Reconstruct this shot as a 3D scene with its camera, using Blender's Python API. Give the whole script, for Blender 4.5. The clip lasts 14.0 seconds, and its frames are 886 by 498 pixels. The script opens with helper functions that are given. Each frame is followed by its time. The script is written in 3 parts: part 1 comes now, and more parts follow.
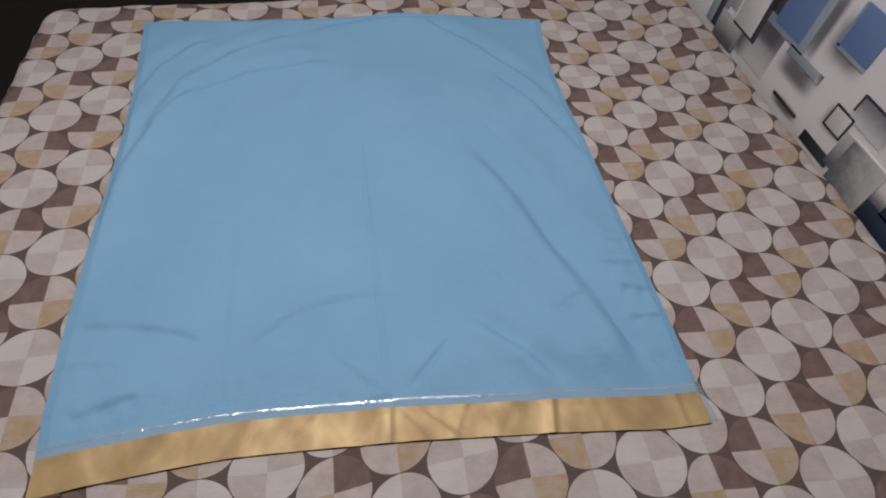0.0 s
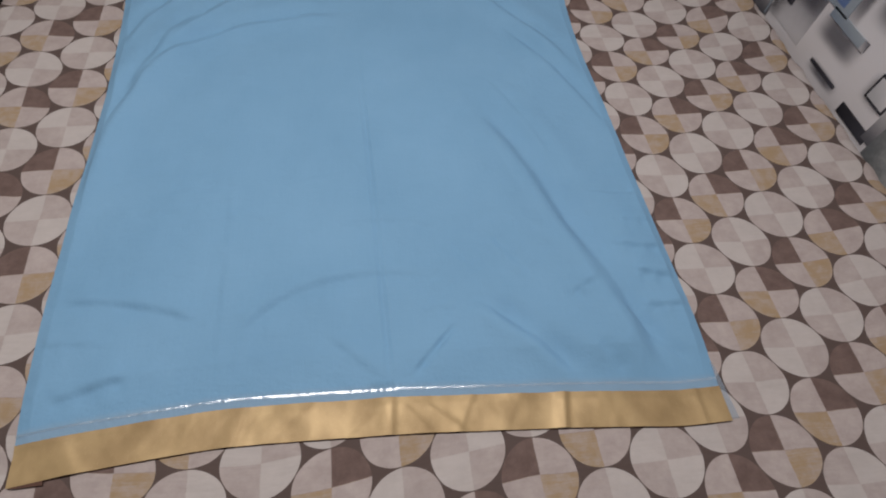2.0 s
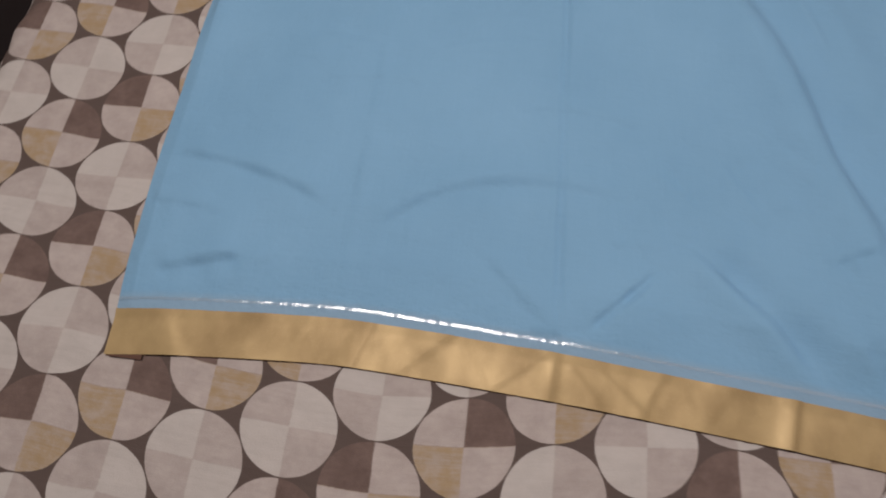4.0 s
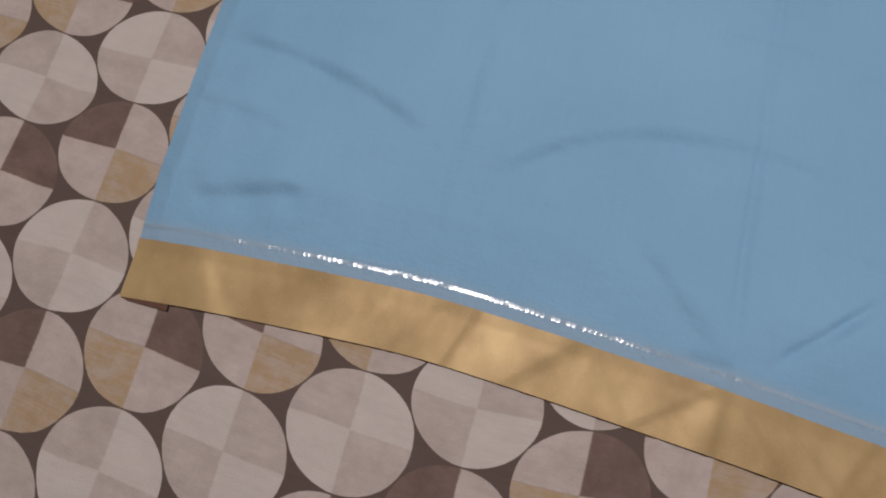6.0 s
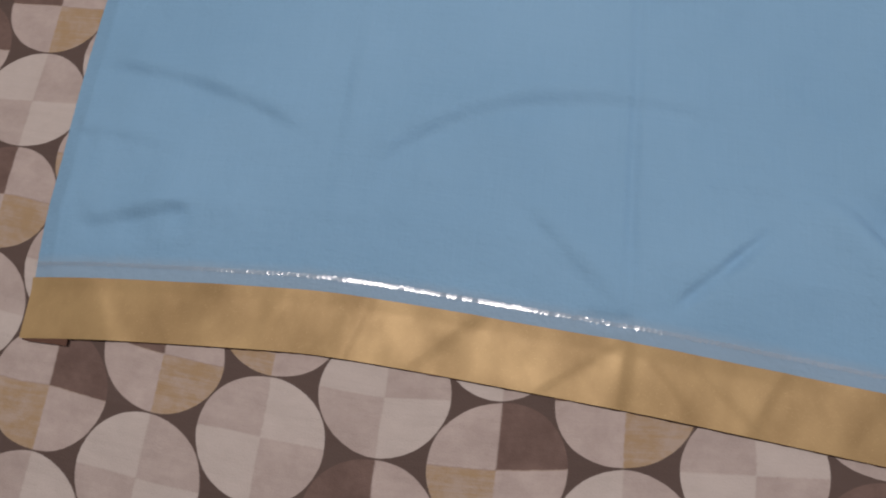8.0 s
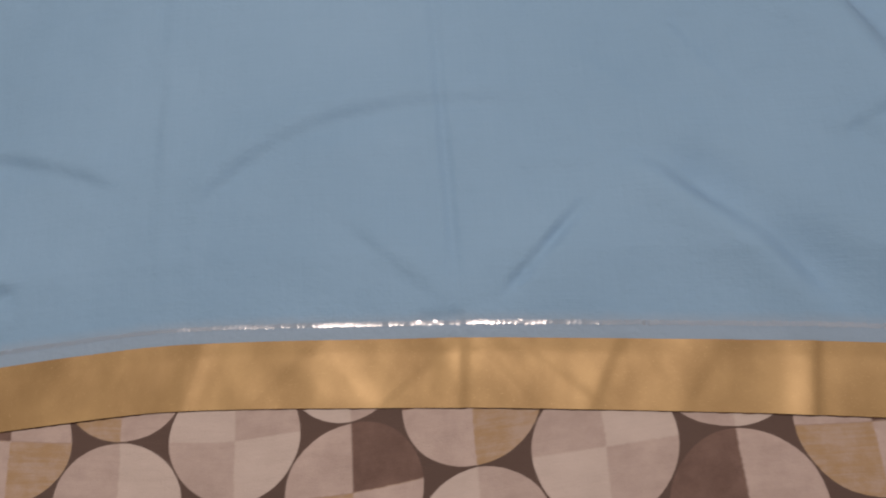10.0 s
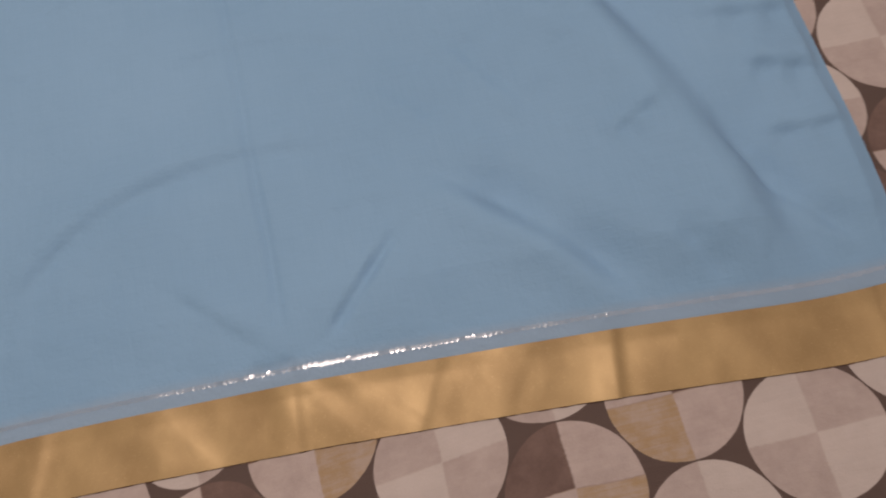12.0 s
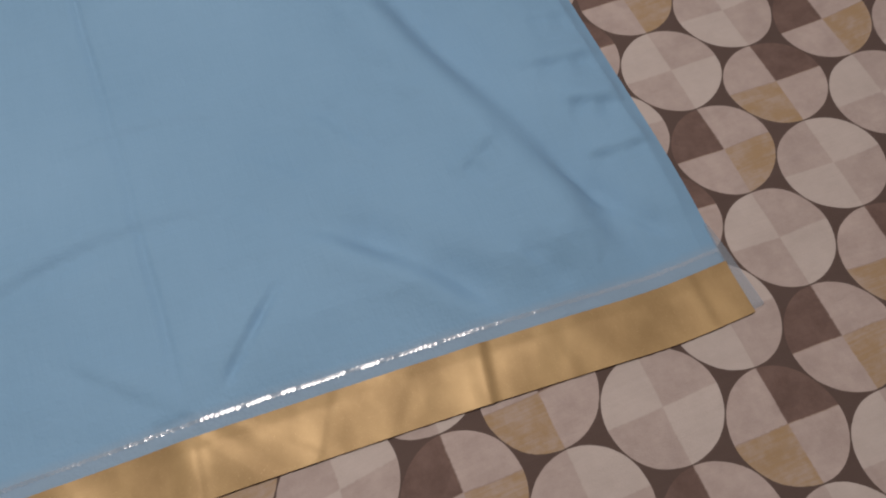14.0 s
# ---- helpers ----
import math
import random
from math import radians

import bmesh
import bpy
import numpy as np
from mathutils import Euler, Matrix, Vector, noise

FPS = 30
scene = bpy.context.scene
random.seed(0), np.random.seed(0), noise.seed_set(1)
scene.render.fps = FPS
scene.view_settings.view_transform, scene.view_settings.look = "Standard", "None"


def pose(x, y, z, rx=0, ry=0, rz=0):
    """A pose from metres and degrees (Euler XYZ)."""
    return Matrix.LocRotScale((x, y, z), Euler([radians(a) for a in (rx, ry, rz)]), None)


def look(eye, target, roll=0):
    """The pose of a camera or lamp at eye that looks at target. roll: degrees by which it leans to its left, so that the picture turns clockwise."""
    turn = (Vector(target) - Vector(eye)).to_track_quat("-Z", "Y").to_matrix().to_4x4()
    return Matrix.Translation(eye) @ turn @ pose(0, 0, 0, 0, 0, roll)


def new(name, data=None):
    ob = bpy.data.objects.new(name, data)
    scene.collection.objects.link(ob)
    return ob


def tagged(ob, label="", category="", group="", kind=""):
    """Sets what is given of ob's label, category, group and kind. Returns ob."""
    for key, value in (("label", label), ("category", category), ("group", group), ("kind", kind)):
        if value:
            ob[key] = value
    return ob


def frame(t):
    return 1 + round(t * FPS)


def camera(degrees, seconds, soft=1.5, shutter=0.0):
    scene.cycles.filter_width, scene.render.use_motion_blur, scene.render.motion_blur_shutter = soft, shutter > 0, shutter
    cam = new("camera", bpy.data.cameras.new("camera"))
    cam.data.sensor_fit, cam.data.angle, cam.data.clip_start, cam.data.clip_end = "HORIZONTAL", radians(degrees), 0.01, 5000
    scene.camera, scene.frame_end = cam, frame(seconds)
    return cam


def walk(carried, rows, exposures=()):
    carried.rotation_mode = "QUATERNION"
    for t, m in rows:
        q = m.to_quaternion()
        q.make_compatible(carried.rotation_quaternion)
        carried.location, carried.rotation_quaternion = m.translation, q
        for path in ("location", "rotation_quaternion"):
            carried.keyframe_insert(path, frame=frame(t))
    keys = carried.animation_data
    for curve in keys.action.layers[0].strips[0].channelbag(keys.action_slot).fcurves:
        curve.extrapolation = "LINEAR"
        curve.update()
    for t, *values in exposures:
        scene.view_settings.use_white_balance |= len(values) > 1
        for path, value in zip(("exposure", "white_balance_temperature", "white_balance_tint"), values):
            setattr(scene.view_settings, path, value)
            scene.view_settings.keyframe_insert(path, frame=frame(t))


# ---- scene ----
cam = camera(80.5, 14.0, soft=2.0, shutter=0.5)
PATH = [
    (0, (-0.419, -0.132, 1.403), (-0.149, 1.005, -0.22), 5.2),
    (0.5, (-0.42, -0.125, 1.398), (-0.153, 0.993, -0.239), 5.4),
    (1, (-0.424, -0.108, 1.389), (-0.163, 0.972, -0.274), 5.9),
    (1.5, (-0.428, -0.077, 1.372), (-0.173, 0.95, -0.325), 6.9),
    (2, (-0.417, -0.061, 1.362), (-0.169, 0.949, -0.346), 6.9),
    (2.5, (-0.429, -0.029, 1.323), (-0.214, 0.885, -0.442), 8.0),
    (3, (-0.461, 0.007, 1.282), (-0.348, 0.835, -0.535), 7.6),
    (3.5, (-0.483, 0.033, 1.219), (-0.488, 0.774, -0.638), 2.2),
    (4, (-0.528, 0.065, 1.158), (-0.64, 0.727, -0.726), -3.3),
    (6.5, (-0.651, 0.142, 0.979), (-0.822, 0.501, -0.981), -10.2),
    (7, (-0.619, 0.136, 0.976), (-0.8, 0.534, -0.976), -12.4),
    (7.5, (-0.575, 0.135, 0.982), (-0.76, 0.552, -0.965), -14.8),
    (10, (-0.388, 0.144, 0.965), (-0.538, 0.608, -0.974), -22.7),
    (10.5, (-0.338, 0.156, 0.97), (-0.5, 0.581, -0.978), -28.2),
    (11, (-0.313, 0.161, 0.971), (-0.381, 0.565, -0.986), -19.2),
    (11.5, (-0.271, 0.154, 0.976), (-0.349, 0.588, -0.975), -22.8),
    (12, (-0.254, 0.15, 0.981), (-0.257, 0.595, -0.969), -15.2),
    (12.5, (-0.235, 0.13, 0.996), (-0.129, 0.654, -0.931), -5.8),
    (13, (-0.204, 0.12, 1.006), (-0.042, 0.628, -0.922), -2.6),
    (13.5, (-0.184, 0.11, 1.017), (0.012, 0.606, -0.91), -1.0),
    (14, (-0.184, 0.1, 1.031), (0.035, 0.659, -0.877), -1.6),
]
EXPOSURES = [(0, -0.14, 6600, 10), (3, -0.18, 6700, 11), (4.2, -0.21, 7050, 13), (7.5, -0.26, 6950, 15), (9.8, -0.26, 8300, 24), (11.5, -0.28, 8250, 25), (14, -0.30, 7450, 17)]
walk(cam, [(t, look(eye, target, roll)) for t, eye, target, roll in PATH], EXPOSURES)

# ---- light ----
world = bpy.data.worlds.new("room_air")
world.use_nodes = True
world.node_tree.nodes["Background"].inputs[0].default_value = (0.55, 0.6, 0.7, 1)
world.node_tree.nodes["Background"].inputs[1].default_value = 0.05
scene.world = world

LAMP = (-0.62, 0.58, 2.72)
lamp_data = bpy.data.lights.new("ceiling_lamp_light", "AREA")
lamp_data.shape, lamp_data.size, lamp_data.size_y = "RECTANGLE", 1.16, 0.12
lamp_data.energy, lamp_data.color = 42.5, (1.0, 0.96, 0.94)
lamp = new("ceiling_lamp_light", lamp_data)
lamp.location = LAMP

# ---- materials ----


def material(name):
    mat = bpy.data.materials.new(name)
    mat.use_nodes = True
    return mat, mat.node_tree, mat.node_tree.nodes["Principled BSDF"]


class Graph:
    """Short hand for node graphs: each call adds a node and gives its output."""

    def __init__(self, tree):
        self.tree = tree

    def put(self, socket, value):
        if isinstance(value, bpy.types.NodeSocket):
            self.tree.links.new(value, socket)
        else:
            socket.default_value = value

    def math(self, op, a, b=0.0):
        n = self.tree.nodes.new("ShaderNodeMath")
        n.operation = op
        self.put(n.inputs[0], a)
        self.put(n.inputs[1], b)
        return n.outputs[0]

    def mix(self, fac, a, b, blend="MIX"):
        n = self.tree.nodes.new("ShaderNodeMix")
        n.data_type, n.blend_type = "RGBA", blend
        self.put(n.inputs[0], fac)
        self.put(n.inputs[6], a)
        self.put(n.inputs[7], b)
        return n.outputs[2]

    def blend(self, fac, a, b):
        n = self.tree.nodes.new("ShaderNodeMix")
        self.put(n.inputs[0], fac)
        self.put(n.inputs[2], a)
        self.put(n.inputs[3], b)
        return n.outputs[0]

    def noise(self, vector, scale, detail=3.0, rough=0.55):
        n = self.tree.nodes.new("ShaderNodeTexNoise")
        self.put(n.inputs["Vector"], vector)
        n.inputs["Scale"].default_value, n.inputs["Detail"].default_value, n.inputs["Roughness"].default_value = scale, detail, rough
        return n.outputs[0]

    def scaled(self, vector, sx, sy, sz=1.0):
        n = self.tree.nodes.new("ShaderNodeMapping")
        self.put(n.inputs[0], vector)
        n.inputs["Scale"].default_value = (sx, sy, sz)
        return n.outputs[0]

    def ramp(self, value, low, high, a=0.0, b=1.0):
        n = self.tree.nodes.new("ShaderNodeMapRange")
        n.interpolation_type = "SMOOTHSTEP"
        for s, v in zip(n.inputs[:5], (value, low, high, a, b)):
            self.put(s, v)
        return n.outputs[0]

    def coords(self, kind):
        return self.tree.nodes.new("ShaderNodeTexCoord").outputs[kind]

    def bump(self, height, strength, distance):
        n = self.tree.nodes.new("ShaderNodeBump")
        n.inputs["Strength"].default_value, n.inputs["Distance"].default_value = strength, distance
        self.put(n.inputs["Height"], height)
        return n.outputs[0]


def plain(name, colour, rough=0.6, metal=0.0, spread=0.12, scale=6.0, relief=0.0, fine=90.0):
    """A surface of one colour with broad stains, fine grain and relief."""
    mat, tree, bsdf = material(name)
    g = Graph(tree)
    where = g.coords("Object")
    broad, grain = g.noise(where, scale, 4), g.noise(where, fine, 3)
    dark = tuple(c * (1 - spread) for c in colour) + (1,)
    light = tuple(min(1, c * (1 + spread)) for c in colour) + (1,)
    g.put(bsdf.inputs["Base Color"], g.mix(g.math("ADD", g.math("MULTIPLY", broad, 0.65), g.math("MULTIPLY", grain, 0.35)), dark, light))
    bsdf.inputs["Roughness"].default_value, bsdf.inputs["Metallic"].default_value = rough, metal
    if relief:
        g.put(bsdf.inputs["Normal"], g.bump(grain, relief, 0.002))
    return mat


PITCH = 0.12  # from one printed disc to the next
COLUMN = PITCH * math.sqrt(3) / 2


def disc_print():
    """Cotton printed with close-packed discs, each in four quarters: pale discs and discs with a brown and an ochre quarter."""
    mat, tree, bsdf = material("printed_cotton")
    g = Graph(tree)
    flat = g.coords("UV")
    wobble = tree.nodes.new("ShaderNodeTexNoise")
    g.put(wobble.inputs["Vector"], flat)
    wobble.inputs["Scale"].default_value, wobble.inputs["Detail"].default_value = 9.0, 2.0
    sep = tree.nodes.new("ShaderNodeSeparateXYZ")
    g.put(sep.inputs[0], flat)
    sway = tree.nodes.new("ShaderNodeSeparateColor")
    g.put(sway.inputs[0], wobble.outputs[1])
    u = g.math("ADD", sep.outputs[0], g.math("MULTIPLY", g.math("SUBTRACT", sway.outputs[0], 0.5), 0.007))
    v = g.math("ADD", sep.outputs[1], g.math("MULTIPLY", g.math("SUBTRACT", sway.outputs[1], 0.5), 0.007))
    a, b = g.math("DIVIDE", u, COLUMN), g.math("DIVIDE", v, PITCH)

    def cell(k):
        m = g.math("ROUND", g.math("SUBTRACT", b, g.math("MULTIPLY", k, 0.5)))
        du = g.math("SUBTRACT", u, g.math("MULTIPLY", k, COLUMN))
        dv = g.math("SUBTRACT", v, g.math("MULTIPLY", g.math("ADD", m, g.math("MULTIPLY", k, 0.5)), PITCH))
        r = g.math("SQRT", g.math("ADD", g.math("MULTIPLY", du, du), g.math("MULTIPLY", dv, dv)))
        return k, m, du, dv, r

    k0 = g.math("ROUND", a)
    one = cell(k0)
    two = cell(g.math("ADD", k0, g.math("SIGN", g.math("SUBTRACT", a, k0))))
    pick = g.math("LESS_THAN", two[4], one[4])
    k, m, du, dv, r = [g.blend(pick, p, q) for p, q in zip(one, two)]
    odd_k = g.math("GREATER_THAN", g.math("PINGPONG", k, 1.0), 0.5)
    odd_m = g.math("GREATER_THAN", g.math("PINGPONG", m, 1.0), 0.5)
    weave = g.noise(g.scaled(flat, 1.0, 1.0), 520.0, 2)
    mottle = g.ramp(g.noise(flat, 30.0, 6, 0.7), 0.18, 0.82)
    broad = g.noise(flat, 7.0, 3)
    slub = g.noise(g.scaled(flat, 18.0, 420.0), 1.0, 3)
    fray = g.math("MULTIPLY", g.math("SUBTRACT", g.noise(flat, 240.0, 2), 0.5), 0.0022)
    right = g.ramp(g.math("ADD", du, fray), -0.0012, 0.0012)
    upper = g.ramp(g.math("ADD", dv, fray), -0.0012, 0.0012)
    cross = g.math("ABSOLUTE", g.math("SUBTRACT", g.math("ABSOLUTE", g.math("SUBTRACT", right, upper)), odd_k))
    pale = g.mix(g.math("ADD", g.math("MULTIPLY", broad, 0.4), g.math("MULTIPLY", mottle, 0.6)), (0.54, 0.487, 0.472, 1), (0.665, 0.608, 0.59, 1))
    rose = g.mix(mottle, (0.445, 0.375, 0.36, 1), (0.58, 0.505, 0.487, 1))
    blush = g.mix(mottle, (0.45, 0.375, 0.36, 1), (0.60, 0.52, 0.50, 1))
    ochre = g.mix(g.ramp(g.math("ADD", g.math("MULTIPLY", mottle, 0.5), g.math("MULTIPLY", slub, 0.5)), 0.30, 0.66), (0.50, 0.405, 0.345, 1), (0.44, 0.315, 0.195, 1))
    brown = g.mix(mottle, (0.142, 0.094, 0.084, 1), (0.238, 0.164, 0.147, 1))
    ground = g.mix(broad, (0.108, 0.076, 0.069, 1), (0.142, 0.103, 0.094, 1))
    light_disc = g.mix(cross, rose, pale)
    dark_disc = g.mix(cross, blush, g.mix(upper, ochre, brown))
    inside = g.ramp(g.math("ADD", r, g.math("MULTIPLY", fray, 0.5)), PITCH * 0.489, PITCH * 0.497, 1.0, 0.0)
    colour = g.mix(inside, ground, g.mix(odd_m, light_disc, dark_disc))
    thread = g.math("ADD", g.math("MULTIPLY", slub, 0.14), g.math("MULTIPLY", weave, 0.10))
    colour = g.mix(1.0, colour, g.mix(thread, (0.72, 0.72, 0.72, 1), (1.2, 1.2, 1.2, 1)), "MULTIPLY")
    g.put(bsdf.inputs["Base Color"], colour)
    bsdf.inputs["Roughness"].default_value = 0.85
    bsdf.inputs["Specular IOR Level"].default_value = 0.25
    streak = g.noise(g.scaled(flat, 5.0, 17.0), 1.0, 3, 0.5)
    g.put(bsdf.inputs["Normal"], g.bump(g.math("ADD", g.math("MULTIPLY", weave, 0.05), streak), 0.5, 0.016))
    return mat


def blue_cloth(name, low, high, rough, sheer=0.0):
    """A thin satin weave with faint threads and cloudy tone."""
    mat, tree, bsdf = material(name)
    g = Graph(tree)
    flat = g.coords("UV")
    cloud = g.noise(flat, 4.5, 4)
    warp, weft = g.noise(g.scaled(flat, 900.0, 14.0), 1.0, 2), g.noise(g.scaled(flat, 14.0, 900.0), 1.0, 2)
    threads = g.math("ADD", warp, weft)
    tone = g.math("ADD", g.math("MULTIPLY", cloud, 0.6), g.math("MULTIPLY", threads, 0.2))
    colour = g.mix(tone, low, high)
    # the greyer, looser weave beside the border
    sep = tree.nodes.new("ShaderNodeSeparateXYZ")
    g.put(sep.inputs[0], flat)
    ragged = g.math("ADD", sep.outputs[1], g.math("MULTIPLY", g.math("SUBTRACT", g.noise(flat, 60.0, 2), 0.5), 0.006))
    loose = g.ramp(ragged, 0.070, 0.084, 0.55, 0.0)
    g.put(bsdf.inputs["Base Color"], g.mix(loose, colour, (0.27, 0.36, 0.46, 1)))
    g.put(bsdf.inputs["Roughness"], g.ramp(cloud, 0.3, 0.7, rough - 0.05, rough + 0.05))
    bsdf.inputs["Specular IOR Level"].default_value = 0.14
    bsdf.inputs["Sheen Weight"].default_value = 0.02
    crumple = g.noise(flat, 16.0, 5, 0.62)
    g.put(bsdf.inputs["Normal"], g.bump(g.math("ADD", g.math("MULTIPLY", threads, 0.04), crumple), 0.42, 0.010))
    if sheer:
        bsdf.inputs["Alpha"].default_value = 1 - sheer
    return mat


def gold_weave():
    """Zari border: metallic yellow thread, streaked along its length and dulled in patches."""
    mat, tree, bsdf = material("gold_zari")
    g = Graph(tree)
    flat = g.coords("UV")
    patch = g.ramp(g.noise(g.scaled(flat, 1.0, 0.7), 15.0, 4, 0.5), 0.22, 0.78)
    grain = g.noise(g.scaled(flat, 260.0, 1500.0), 1.0, 2)
    speck = g.noise(flat, 900.0, 1)
    colour = g.mix(g.math("ADD", g.math("MULTIPLY", patch, 0.7), g.math("MULTIPLY", grain, 0.3)), (0.270, 0.178, 0.082, 1), (0.535, 0.385, 0.198, 1))
    g.put(bsdf.inputs["Base Color"], g.mix(g.ramp(speck, 0.66, 0.76), colour, (0.62, 0.47, 0.26, 1)))
    bsdf.inputs["Metallic"].default_value = 0.3
    g.put(bsdf.inputs["Roughness"], g.ramp(patch, 0.0, 1.0, 0.60, 0.50))
    crumple = g.noise(g.scaled(flat, 1.0, 0.8), 11.0, 2, 0.4)
    g.put(bsdf.inputs["Normal"], g.bump(g.math("ADD", crumple, g.math("MULTIPLY", grain, 0.010)), 0.7, 0.013))
    return mat


def print_fade(name, dark, light, along, cloudy=0.3):
    """A tone of the wallpaper's print that runs from dark to light across its piece."""
    mat, tree, bsdf = material(name)
    g = Graph(tree)
    sep = tree.nodes.new("ShaderNodeSeparateXYZ")
    g.put(sep.inputs[0], g.coords("UV"))
    run = g.math("ADD", g.math("MULTIPLY", sep.outputs[0], along[0]), g.math("MULTIPLY", sep.outputs[1], along[1]))
    soft = g.math("ADD", run, g.math("MULTIPLY", g.math("SUBTRACT", g.noise(g.coords("Object"), 34.0, 5, 0.65), 0.5), cloudy))
    g.put(bsdf.inputs["Base Color"], g.mix(g.ramp(soft, 0.0, 1.0), dark + (1,), light + (1,)))
    bsdf.inputs["Roughness"].default_value = 0.6
    return mat


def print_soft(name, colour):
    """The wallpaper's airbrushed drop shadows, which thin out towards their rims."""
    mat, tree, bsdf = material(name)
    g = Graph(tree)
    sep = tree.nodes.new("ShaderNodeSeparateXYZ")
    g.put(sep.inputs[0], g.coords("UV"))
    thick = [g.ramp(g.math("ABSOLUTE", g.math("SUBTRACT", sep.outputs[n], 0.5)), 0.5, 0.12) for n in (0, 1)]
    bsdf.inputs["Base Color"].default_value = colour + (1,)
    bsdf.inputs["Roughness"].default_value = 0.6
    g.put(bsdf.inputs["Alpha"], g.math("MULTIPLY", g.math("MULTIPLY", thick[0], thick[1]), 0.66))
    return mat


COTTON = disc_print()
BLUE = blue_cloth("blue_satin", (0.140, 0.308, 0.494, 1), (0.242, 0.442, 0.652, 1), 0.7)
SHEER = blue_cloth("sheer_blue_selvedge", (0.34, 0.44, 0.55, 1), (0.42, 0.52, 0.62, 1), 0.5, 0.6)
GOLD = gold_weave()
MAROON = plain("maroon_thread", (0.10, 0.048, 0.034), 0.85)


def sequin_film():
    """Clear plastic with a thin mirror coat."""
    mat, tree, bsdf = material("clear_silver_sequin")
    tree.nodes.remove(bsdf)
    out = tree.nodes["Material Output"]
    gloss, clear, milk = tree.nodes.new("ShaderNodeBsdfGlossy"), tree.nodes.new("ShaderNodeBsdfTransparent"), tree.nodes.new("ShaderNodeBsdfDiffuse")
    body, both = tree.nodes.new("ShaderNodeMixShader"), tree.nodes.new("ShaderNodeMixShader")
    gloss.inputs["Color"].default_value, gloss.inputs["Roughness"].default_value = (0.95, 0.97, 1.0, 1), 0.22
    milk.inputs["Color"].default_value = (0.66, 0.72, 0.78, 1)
    body.inputs[0].default_value, both.inputs[0].default_value = 0.12, 0.16
    for a, b in ((clear.outputs[0], body.inputs[1]), (milk.outputs[0], body.inputs[2]), (body.outputs[0], both.inputs[1]), (gloss.outputs[0], both.inputs[2]), (both.outputs[0], out.inputs[0])):
        tree.links.new(a, b)
    return mat


SEQUIN = sequin_film()
PAPER = plain("wallpaper", (0.74, 0.72, 0.75), 0.6, 0, 0.06, 3.0, 0.15, 160.0)
PLASTER = plain("wall_plaster", (0.55, 0.53, 0.50), 0.85, 0, 0.06, 2.0, 0.2, 120.0)
CEILING = plain("ceiling_paint", (0.7, 0.7, 0.69), 0.9, 0, 0.04, 2.0)
FLOOR = plain("dark_floor", (0.009, 0.003, 0.004), 0.9, 0, 0.3, 5.0, 0.2)
WOOD = plain("dark_wood", (0.022, 0.011, 0.008), 0.45, 0, 0.35, 9.0, 0.2)
TICKING = plain("mattress_ticking", (0.5, 0.47, 0.42), 0.9)
WHITE_METAL = plain("white_enamel", (0.75, 0.75, 0.74), 0.4)
FOG = plain("opal_cover", (0.8, 0.8, 0.78), 0.5)

# ---- mesh helpers ----


def link_mesh(name, verts, faces, mat, parent=None, label="", uvs=None, smooth=True):
    """One mesh object from corners and faces; uvs: a pair for each corner."""
    data = bpy.data.meshes.new(name)
    data.from_pydata([tuple(map(float, p)) for p in verts], [], [tuple(map(int, f)) for f in faces])
    if uvs is not None:
        layer = data.uv_layers.new(name="flat")
        loops = np.zeros(len(data.loops), int)
        data.loops.foreach_get("vertex_index", loops)
        layer.data.foreach_set("uv", np.asarray(uvs, float)[loops].ravel())
    data.polygons.foreach_set("use_smooth", [smooth] * len(data.polygons))
    data.materials.append(mat)
    ob = new(name, data)
    if parent:
        ob.parent = parent
    return tagged(ob, label=label)


def part(name, bm, mat, parent, label=""):
    data = bpy.data.meshes.new(name)
    bm.to_mesh(data)
    bm.free()
    data.materials.append(mat)
    ob = new(name, data)
    if parent:
        ob.parent = parent
    return tagged(ob, label=label)


def box(x0, x1, y0, y1, z0, z1, round_by=0.0, segments=2):
    bm = bmesh.new()
    bmesh.ops.create_cube(bm, size=1, matrix=Matrix.LocRotScale(((x0 + x1) / 2, (y0 + y1) / 2, (z0 + z1) / 2), None, (x1 - x0, y1 - y0, z1 - z0)))
    if round_by:
        bmesh.ops.bevel(bm, geom=bm.edges[:], offset=round_by, segments=segments, profile=0.5, affect="EDGES")
    return bm


def grid_faces(nu, nv):
    i, j = np.meshgrid(np.arange(nu - 1), np.arange(nv - 1), indexing="ij")
    a = (i * nv + j).ravel()
    return np.stack([a, a + nv, a + nv + 1, a + 1], 1)


def lumps(x, y, scale, seed):
    """Gentle rolling height between -1 and 1, of about the given wavelength."""
    rng = np.random.RandomState(seed)
    total = np.zeros_like(x)
    for _ in range(7):
        turn, phase, size = rng.uniform(0, math.pi), rng.uniform(0, 6.28), rng.uniform(0.6, 1.7)
        total += np.sin((x * math.cos(turn) + y * math.sin(turn)) * 6.28 / (scale * size) + phase)
    return total / 5


